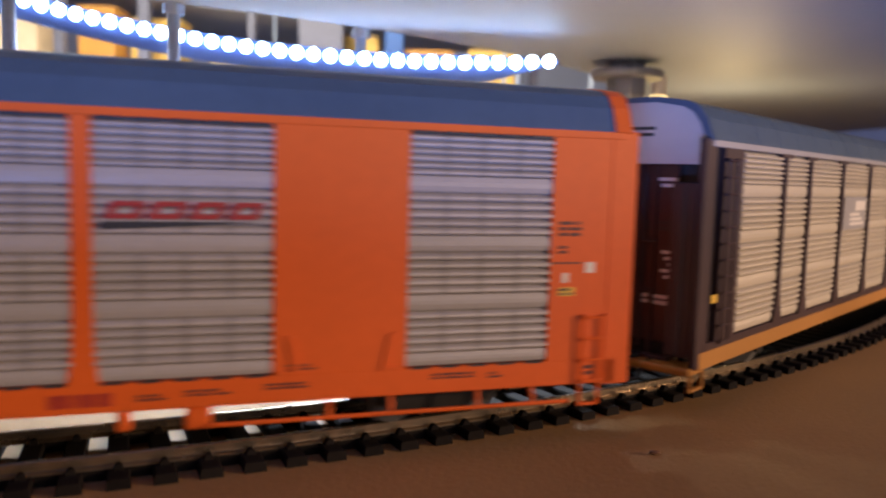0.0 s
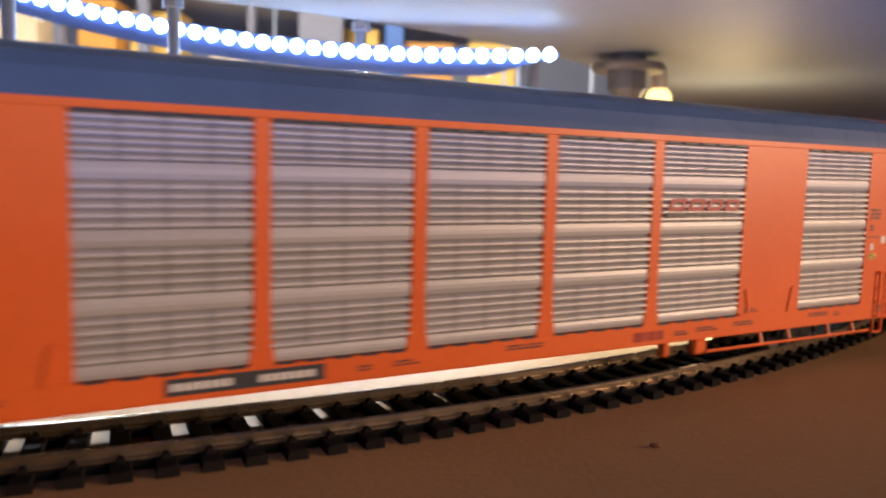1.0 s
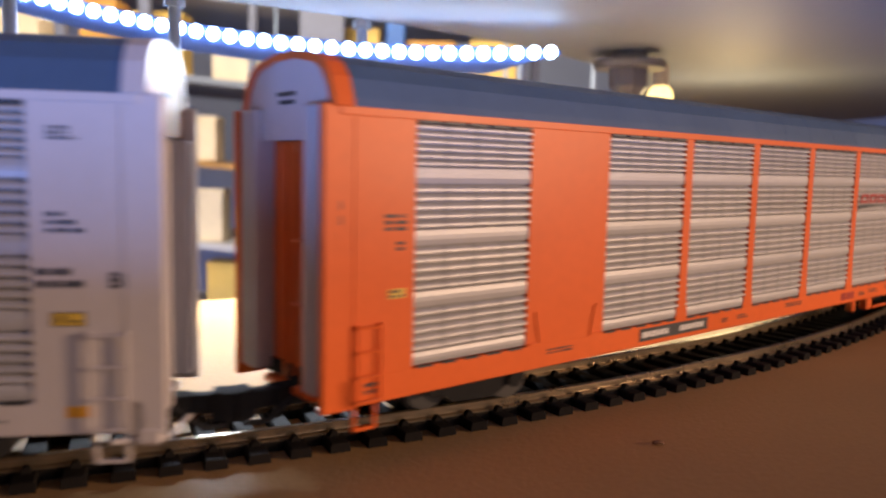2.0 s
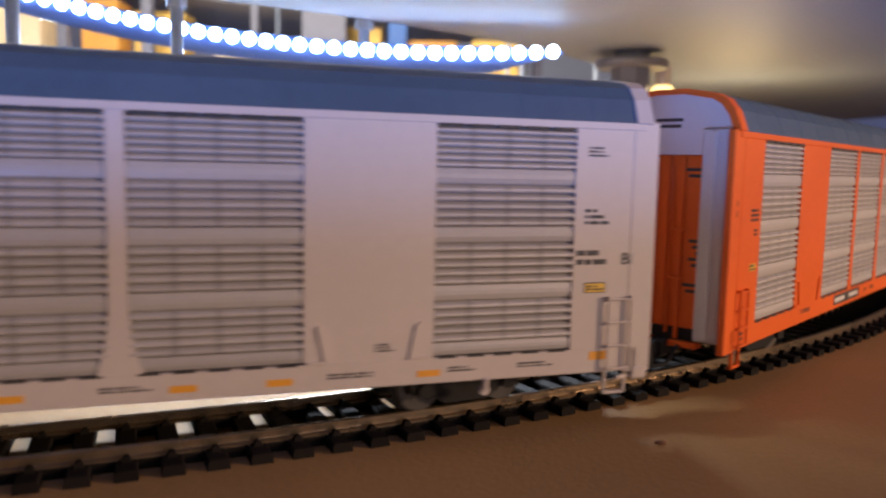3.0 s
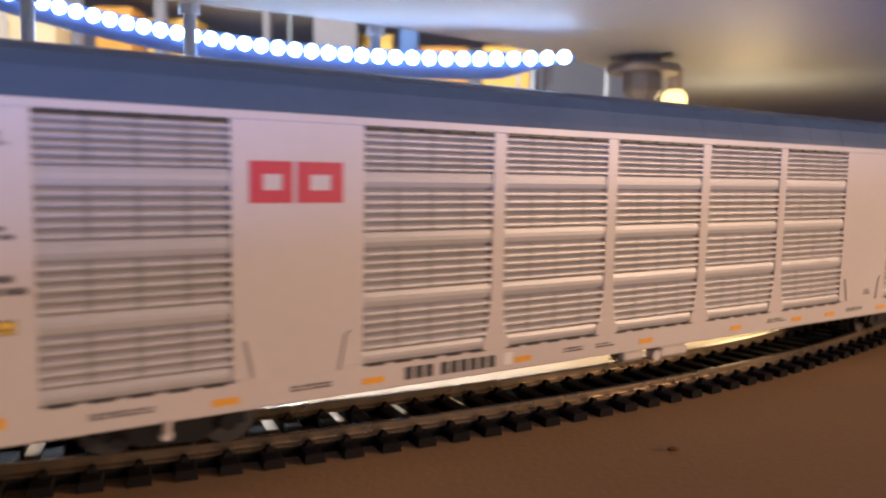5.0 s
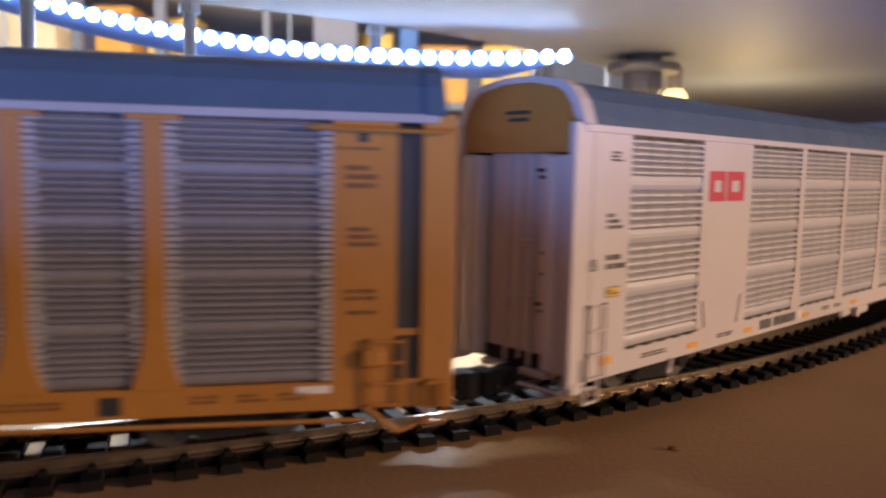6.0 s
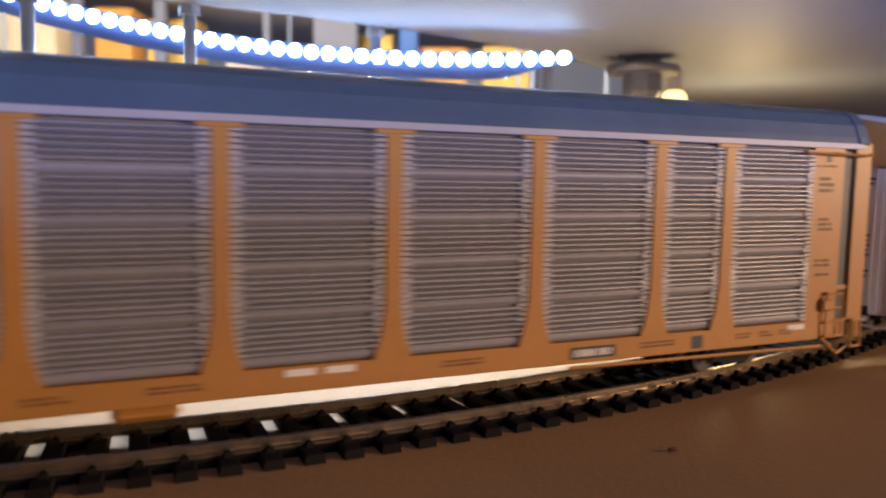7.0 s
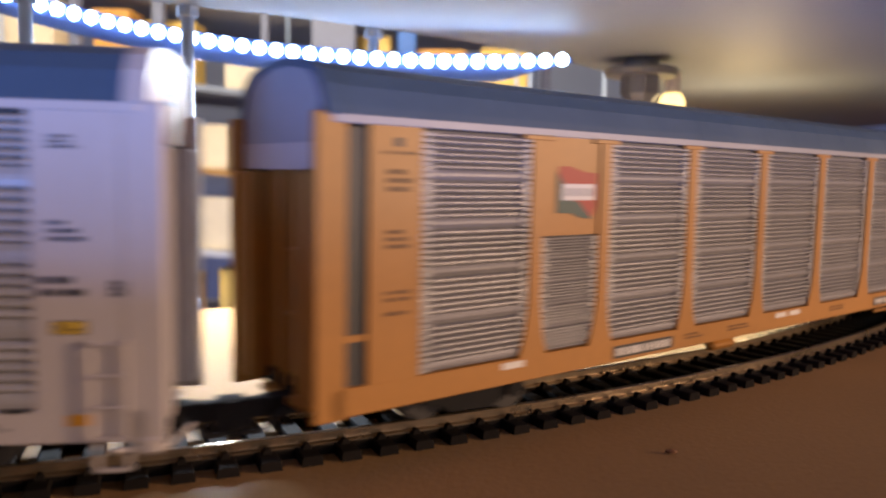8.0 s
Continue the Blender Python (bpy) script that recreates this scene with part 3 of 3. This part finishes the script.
def orange_car():
    ends = {-1: (ORANGE, WHITE, WHITE, ORANGE), 1: (ORANGE, WHITE, WHITE, ORANGE)}
    car = autorack("orange autorack car with pale louvred side panels", ORANGE, SILVER, "stacked", ends, PANELS5, POSTS5, PLATES5, 1.0, 3.2, ORANGE)
    gussets(car, ORANGE)
    sill_tabs(car, INK)
    for s in (-1, 1):
        ladder(car, s * 144.6, s * 149.6, 8.0, 22.0, ORANGE)
        stirrup(car, min(s * 144.6, s * 149.6), max(s * 144.6, s * 149.6), 8.0, 2.6, ORANGE)
        text_block(car, *sorted((s * 144.8, s * 147.6)), 9.4, 11.4, 2, INK, 9)
        text_block(car, *sorted((s * 138.6, s * 143.6)), 38.6, 41.6, 3, INK, 3)
        text_block(car, *sorted((s * 138.6, s * 141.0)), 35.0, 36.6, 2, INK, 4)
        mark(car, *sorted((s * 138.8, s * 142.6)), 26.2, 28.0, YELLOW_INK, "label_plate")
        text_block(car, *sorted((s * 139.0, s * 142.4)), 26.4, 27.8, 2, INK, 5, -HW - 0.09)
    bm = bmesh.new()
    tube(bm, (70, -HW, 4.0), (142, -HW, 4.0), 0.45, 6)
    for x in (92, 104, 122, 134):
        tube(bm, (x, -HW, 4.2), (x, -HW + 1, 7.8), 0.5, 6)
    part("brake_rod", bm, ORANGE, car)
    for a, b, z in ((54.6, 57.0, 3.6), (66.0, 70.6, 3.2)):
        part("jacking_pad", boxes((a, b, -HW + 0.2, -HW + 3, z, 7.4), bevel=0.5), ORANGE, car)
    mark(car, 137.2, 143.8, 32.9, 33.2, INK)
    mark(car, 139.6, 141.0, 29.0, 31.0, PALE_INK, "label_plate")
    mark(car, 144.8, 147.0, 31.0, 33.2, PALE_INK, "label_plate")
    # the red emblem with a dark wedge under it
    bm = bmesh.new()
    for a, b in ((0, 6.3), (6.9, 13.2), (13.8, 19.8), (20.4, 26.2)):
        # slanted blocks, each with a slot
        for z0, z1, c in ((41.3, 42.2, 0), (42.2, 43.5, 1), (43.5, 44.4, 0)):
            k0, k1 = (z0 - 41.3) * 0.4, (z1 - 41.3) * 0.4
            spans = ((a, a + 2.2), (b - 2.0, b)) if c else ((a, b),)
            for u, v in spans:
                prism(bm, [(53.0 + u + k0, z0), (53.0 + v + k0 - 0.6, z0), (53.0 + v + k1 - 0.6, z1), (53.0 + u + k1, z1)], -HW - 0.12, -HW - 0.04, "y")
    part("emblem", bm, WINE_INK, car, "red slanted emblem")
    bm = bmesh.new()
    prism(bm, [(52.4, 39.4), (52.8, 40.9), (79.4, 40.9)], -HW - 0.12, -HW - 0.04, "y")
    part("emblem", bm, INK, car, "dark wedge stripe")
    mark(car, -67.0, -37.0, 8.6, 11.8, INK, "number_plate")
    for a, b in ((-66, -54), (-50, -38)):
        number_bars(car, a, b, 9.5, 10.9, 7, PALE_INK, 9, -HW - 0.09)
    text_block(car, 44.0, 54.0, 8.6, 11.0, 1, WINE_INK, 7)
    for i, (a, b, z) in enumerate(((-100, -92, 10.2), (58, 63, 9.2), (66, 74, 9.6), (80, 88, 10.0), (84, 90, 13.4), (112, 121, 10.2), (124, 127, 9.9), (-22, -16, 9.6), (-30, -27, 9.4), (6, 16, 10.2))):
        text_block(car, a, b, z, z + 1.1, 2, INK, 20 + i)
    text_block(car, -152.9, -152.6, 40, 44, 2, INK, 8)
    return car


def white_car(number=True, red_logo=True):
    ends = {-1: (WHITE, TAN, WHITE, WHITE), 1: (WHITE, TAN, WHITE, WHITE)}
    car = autorack("white autorack car with silver louvred side panels", WHITE, SILVER, "stacked", ends, PANELS5, POSTS5, PLATES5, 2.2, 3.2, WHITE)
    gussets(car, WHITE)
    sill_tabs(car, INK)
    for s in (-1, 1):
        ladder(car, s * 145.2, s * 150.6, 8.0, 23.5, WHITE)
        stirrup(car, min(s * 145.2, s * 150.6), max(s * 145.2, s * 150.6), 8.0, 2.4, WHITE)
        text_block(car, *sorted((s * 139.6, s * 144.2)), 53.0, 55.0, 3, INK, 31)
        text_block(car, *sorted((s * 139.2, s * 145.0)), 39.0, 42.2, 3, INK, 32)
        text_block(car, *sorted((s * 137.6, s * 144.8)), 30.6, 33.6, 2, INK, 33)
        written(car, "B", s * 149.0, 31.6, 2.6, INK)
        mark(car, *sorted((s * 150.2, s * 150.8)), 30.5, 32.8, DULL_EDGE)
        mark(car, *sorted((s * 139.6, s * 144.6)), 24.6, 26.8, INK, "label_plate")
        mark(car, *sorted((s * 139.8, s * 144.4)), 24.8, 26.6, YELLOW_INK, "label_plate", -HW - 0.09)
        text_block(car, *sorted((s * 140.2, s * 144.0)), 25.2, 26.2, 2, INK, 34, -HW - 0.16)
        mark(car, *sorted((s * 141.4, s * 145.4)), 10.2, 12.0, AMBER, "reflector")
        bm = bmesh.new()
        tube(bm, (s * 118, -HW + 0.2, 5.2), (s * 118, -HW - 0.3, 7.8), 0.7, 8)
        tube(bm, (s * 118, -HW - 0.2, 5.2), (s * 118, -HW + 1.4, 5.2), 1.0, 8)
        part("tie_down_lug", bm, WHITE, car)
        bm = bmesh.new()
        tube(bm, (s * 148, -HW - 0.5, 6.2), (s * 156, -HW + 3, 5.6), 0.45, 6)
        tube(bm, (s * 156, -HW + 3, 5.6), (s * 158, -6, 6.4), 0.4, 6)
        part("uncoupling_lever", bm, WHITE, car)
        part("roping_bracket", boxes((min(s * 151.5, s * 155.6), max(s * 151.5, s * 155.6), -HW - 0.3, -HW + 2.4, 5.2, 8.4), bevel=0.6), WHITE, car)
    for x in (-108, -79, -42, -3, 32, 60, 77, 106):
        mark(car, x - 2.4, x + 2.4, 8.9, 10.2, AMBER, "reflector")
    text_block(car, 95, 99, 14.4, 16.0, 3, INK, 40)
    for i, (a, b) in enumerate(((-30, -24), (-20, -14), (46, 55), (86, 95), (110, 116), (125, 133), (-96, -88), (-130, -120))):
        text_block(car, a, b, 9.6, 10.6, 2, INK, 41 + i)
    if number:
        number_bars(car, -72.0, -49.0, 8.7, 11.3, 9, INK)
        mark(car, -47.2, -44.8, 8.8, 11.4, PALE_INK, "label_plate")
    if red_logo:
        # two hollow red blocks
        y0, y1 = -HW - 0.1, -HW - 0.02
        bm = boxes((-103.6, -101.1, y0, y1, 44.2, 51.6), (-101.1, -95.6, y0, y1, 49.3, 51.6), (-101.1, -95.6, y0, y1, 44.2, 46.5), (-97.6, -95.6, y0, y1, 46.5, 49.3))
        part("emblem", bm, RED_INK, car, "red hollow block emblem")
        bm = boxes((-94.8, -92.3, y0, y1, 44.2, 51.6), (-88.2, -85.8, y0, y1, 44.2, 51.6), (-92.3, -88.2, y0, y1, 49.3, 51.6), (-92.3, -88.2, y0, y1, 44.2, 46.5))
        part("emblem", bm, RED_INK, car, "red hollow block emblem")
    under_gear(car, WHITE, 2, 12)
    return car


OCHRE_POSTS = [-134.2, -104.8, -83.4, -50.2, -16.8, 16.8, 50.2, 83.4, 104.8, 134.2]


def panel_edges(car, panels, mat):
    """Stepped strips whose lighter colour stands in for light on the slat ends."""
    for x0, x1, z0, z1 in panels:
        for a, b in ((x0, x0 + 2.0), (x1 - 2.0, x1)):
            bm = bmesh.new()
            z, k = z0, 0
            while z < z1 - 0.5:
                out = 0.5 if k % 3 == 2 else 0.0
                c, d = (a, b + out) if a == x0 else (a - out, b)
                box(bm, c, d, -HW - 0.16, -HW + 0.4, z, min(z1, z + 0.72))
                z += 1.08
                k += 1
            tagged(part("panel_edge", bm, mat, car), kind="stuff")


def brake_gear(car):
    """Ladder, levers, rods and rails at the end that carries the hand brake."""
    s = 1
    ladder(car, s * 141.0, s * 147.0, 8.0, 20.0, TAN)
    bm = bmesh.new()
    tube(bm, (s * 140, -HW - 0.4, 7.8), (s * 146, -HW - 0.8, 3.2), 0.5, 6)
    tube(bm, (s * 60, -HW - 0.2, 6.6), (s * 140, -HW - 0.4, 5.6), 0.45, 6)
    tube(bm, (s * 146, -HW - 0.8, 3.2), (s * 151, -HW, 5.0), 0.45, 6)
    part("brake_rod", bm, TAN, car)
    part("brake_lever", boxes((min(s * 139, s * 143.5), max(s * 139, s * 143.5), -HW - 1.4, -HW, 15.0, 18.6), bevel=0.7), TAN, car)
    bm = bmesh.new()
    tube(bm, (s * 130, -HW - 1.2, 57.2), (s * 155, -HW - 1.2, 57.0), 0.35, 6)
    for x in (130, 142, 155):
        tube(bm, (s * x, -HW - 1.2, 57.1), (s * x, -HW + 0.4, 57.4), 0.35, 6)
    part("handrail", bm, TAN, car)
    bm = bmesh.new()
    tube(bm, (s * 151.0, -HW - 1.0, 4.6), (s * 151.0, -HW - 1.0, 12.0), 0.4, 6)
    tube(bm, (s * 154.6, -HW - 1.0, 4.6), (s * 154.6, -HW - 1.0, 12.0), 0.4, 6)
    tube(bm, (s * 151.0, -HW - 1.0, 4.8), (s * 154.6, -HW - 1.0, 4.8), 0.4, 6)
    tube(bm, (s * 151.0, -HW - 1.0, 12.0), (s * 154.6, -HW - 1.0, 12.0), 0.4, 6)
    part("grab_iron", bm, TAN, car)


def ochre_car():
    # Upper end walls are whitish; their shade is put into the duller grey.
    ends = {-1: (TAN, DULL_EDGE, TAN, TAN), 1: (TAN, DULL_EDGE, TAN, TAN)}
    xs = OCHRE_POSTS
    panels = []
    for a, b in zip(xs, xs[1:]):
        a2, b2 = (a if a == xs[0] else a + 1.7), (b if b == xs[-1] else b - 1.7)
        panels.append((a2, b2, 12.9, 37.6 if a == xs[1] else 58.3))
    plates = [(xs[-1], 145.6, 12.5, 58.6), (-145.6, xs[0], 12.5, 58.6), (-103.3, -85.4, 37.8, 58.6)]
    car = autorack("ochre yellow autorack car with weathered grey louvres", TAN, SILVER_OLD, "even", ends, panels, xs[1:-1], plates, 2.4, 3.4, None)
    panel_edges(car, panels, LIT_EDGE)
    for s in (-1, 1):
        part("door_slot", boxes((min(s * 145.6, s * 150.2), max(s * 145.6, s * 150.2), -HW + 0.9, -HW + 2.2, 12.5, 58)), INK, car)
        if s > 0:
            brake_gear(car)
        text_block(car, *sorted((s * 136.8, s * 142.2)), 36.8, 40.2, 3, FADED_INK, 61)
        text_block(car, *sorted((s * 136.4, s * 142.2)), 27.2, 29.2, 2, FADED_INK, 62)
        text_block(car, *sorted((s * 136.8, s * 142.2)), 24.6, 25.4, 1, FADED_INK, 63)
        mark(car, *sorted((s * 138.6, s * 140.4)), 55.0, 56.6, INK)
        text_block(car, *sorted((s * 135, s * 143)), 53.6, 54.2, 1, FADED_INK, 64)
        text_block(car, *sorted((s * 136.4, s * 142.0)), 47.0, 51.0, 3, FADED_INK, 65)
        part("end_band", boxes((min(s * 153.2, s * 154.0), max(s * 153.2, s * 154.0), -16.6, 16.6, 50.6, 55.4)), WHITE, car, "pale band under the end wall")
        part("slot_bar", boxes((min(s * 145.6, s * 150.2), max(s * 145.6, s * 150.2), -HW + 0.5, -HW + 1.0, 20.6, 21.8)), TAN, car)
    mark(car, 60, 72.5, 8.4, 11.2, INK, "number_plate")
    text_block(car, 61, 71.5, 9.0, 10.6, 1, PALE_INK, 66, -HW - 0.09)
    mark(car, 95.5, 99.0, 8.2, 11.4, INK, "number_plate")
    mark(car, -78, -55, 8.2, 11.2, INK, "number_plate")
    text_block(car, -77, -56, 8.8, 10.6, 1, PALE_INK, 67, -HW - 0.09)
    for x in (-110, -2, 6, 131):
        mark(car, x - 3, x + 3, 10.6, 12.0, PALE_INK, "label_plate")
    for i, (a, b) in enumerate(((118, 123), (125, 130), (28, 38), (-30, -20), (110, 115), (80, 90), (-50, -42))):
        text_block(car, a, b, 9.6, 11.0, 2, FADED_INK, 70 + i)
    part("side_bolster", boxes((-36, -24, -HW + 0.4, -HW + 4, 4.4, 7.4), bevel=1.2), TAN, car)
    # a waving flag emblem in red, white and dark green
    for mat, k, pts in ((WINE_INK, 0.0, ((-98.2, 52.4), (-95.2, 52.6), (-90.0, 51.4), (-86.0, 51.2), (-86.1, 44.2), (-87.4, 41.4), (-98.2, 45.0))),
                        (GREEN_INK, 0.1, ((-98.7, 51.3), (-96.9, 48.9), (-96.9, 45.4), (-92.0, 45.0), (-87.4, 41.2), (-91.0, 41.4), (-94.4, 42.5), (-98.8, 42.6)))):
        bm = bmesh.new()
        prism(bm, list(pts), -HW - 0.1 - k, -HW - 0.02 - k, "y")
        part("emblem", bm, mat, car, "flag shaped emblem")
    mark(car, -97.2, -87.0, 45.3, 48.8, PALE_INK, "emblem", -HW - 0.2)
    for x in (-96.0, -92.9, -89.8):
        mark(car, x, x + 2.0, 46.2, 47.9, DULL_EDGE, "lettering", -HW - 0.27)
    return car


def maroon_car():
    ends = {-1: (MAROON, WHITE, MAROON, MAROON), 1: (MAROON, WHITE, MAROON, MAROON)}
    xs = OCHRE_POSTS
    panels = [(a + 0.9, b - 0.9, 12.9, 58.3) for a, b in zip(xs, xs[1:])]
    plates = [(xs[-1], 145.6, 12.5, 58.6), (-145.6, xs[0], 12.5, 58.6)]
    car = autorack("cream louvred autorack car with dark maroon ends", MAROON, CREAM, "stacked", ends, panels, xs[1:-1], plates, 2.4, 1.7, None)
    part("side_sill", boxes((-154, 154, -HW - 0.12, -HW + 1, 6.6, 10.8), bevel=0.2), TAN, car, "ochre yellow sill")
    for s in (-1, 1):
        ladder(car, s * 140.0, s * 145.0, 12.0, 56.0, MAROON, n=12)
        part("end_platform", boxes((min(s * 150, s * 158), max(s * 150, s * 158), -17, 17, 5.6, 7.4), bevel=0.4), TAN, car)
        stirrup(car, min(s * 150, s * 157), max(s * 150, s * 157), 7.0, 1.8, TAN)
        mark(car, *sorted((s * 146, s * 149)), 22, 24, YELLOW_INK, "label_plate")
    mark(car, -47, -20, 36, 47, DULL_EDGE, "label_plate", -HW - 0.2)
    for i, z in enumerate((37.4, 39.0, 40.6)):
        mark(car, -40, -22 - 3 * i, z, z + 1.0, PALE_INK, "lettering", -HW - 0.3)
    mark(car, -34, -22, 42.4, 45.6, PALE_INK, "emblem", -HW - 0.3)
    for t, z, w in ((-1, 40.0, 8), (-1, 22.0, 8)):
        bm = bmesh.new()
        for k in range(2):
            box(bm, -151.72, -151.62, -9, -9 + w, z - k * 1.4, z - k * 1.4 + 0.9)
        part("lettering", bm, PALE_INK if z < 30 else INK, car)
    bm = boxes((-151.5, -151.38, -9, -1, 64, 64.7), (-151.5, -151.38, -9, -4, 62.4, 63.1))
    part("lettering", bm, INK, car)
    return car


CARS = [(maroon_car(), 650.5), (orange_car(), 327.0), (white_car(), 0.0), (ochre_car(), -328.0), (white_car(True, True), -653.5)]

# ---- a crumb on the deck ----
bm = bmesh.new()
bmesh.ops.create_icosphere(bm, subdivisions=1, radius=1.0)
bmesh.ops.scale(bm, vec=(1.4, 0.7, 0.5), verts=bm.verts[:])
crumb = thing("crumb", bm, CRUMB, "small brown crumb lying on the deck", "crumb")
crumb.location = (0.0455, 0.1485, 0.0005)

# ---- what moves ----
WAY = [(0.0, -141.0), (0.25, -107.0), (0.5, -74.6), (0.75, -43.5), (1.0, -13.5), (1.2, 8.9), (1.5, 42.0), (1.75, 69.0), (2.0, 95.0), (2.25, 120.5),
       (2.5, 145.3), (2.75, 168.5), (3.0, 190.6), (3.25, 212.0), (3.5, 232.9), (3.75, 253.5), (4.0, 273.9), (4.25, 294.5), (4.5, 314.0), (4.75, 336.5), (5.0, 359.9),
       (5.25, 383.8), (5.5, 410.5), (5.75, 439.0), (6.0, 468.5), (6.25, 499.5), (6.5, 531.0), (6.75, 564.8), (7.0, 599.2), (7.25, 632.8), (7.5, 666.2), (7.75, 705.4), (8.0, 746.8)]


def along(t):
    for (t0, s0), (t1, s1) in zip(WAY, WAY[1:]):
        if t <= t1:
            return s0 + (s1 - s0) * (t - t0) / (t1 - t0)
    return WAY[-1][1]


def car_pose(s):
    phi = s * MM / R
    rc = math.sqrt(R * R - A * A)
    return pose(CX + rc * math.sin(phi), CY - rc * math.cos(phi), RAIL_Z, 0, 0, math.degrees(phi))


def motions():
    for car, offset in CARS:
        walk(car, [(t, car_pose(s + offset)) for t, s in WAY])
    ticks = [i / 30.0 for i in range(241)]
    for ws, x in WHEELS:
        walk(ws, [(t, pose(x * MM, 0, 4.8 * MM, 0, math.degrees(along(t) / 4.8), 0)) for t in ticks])


motions()
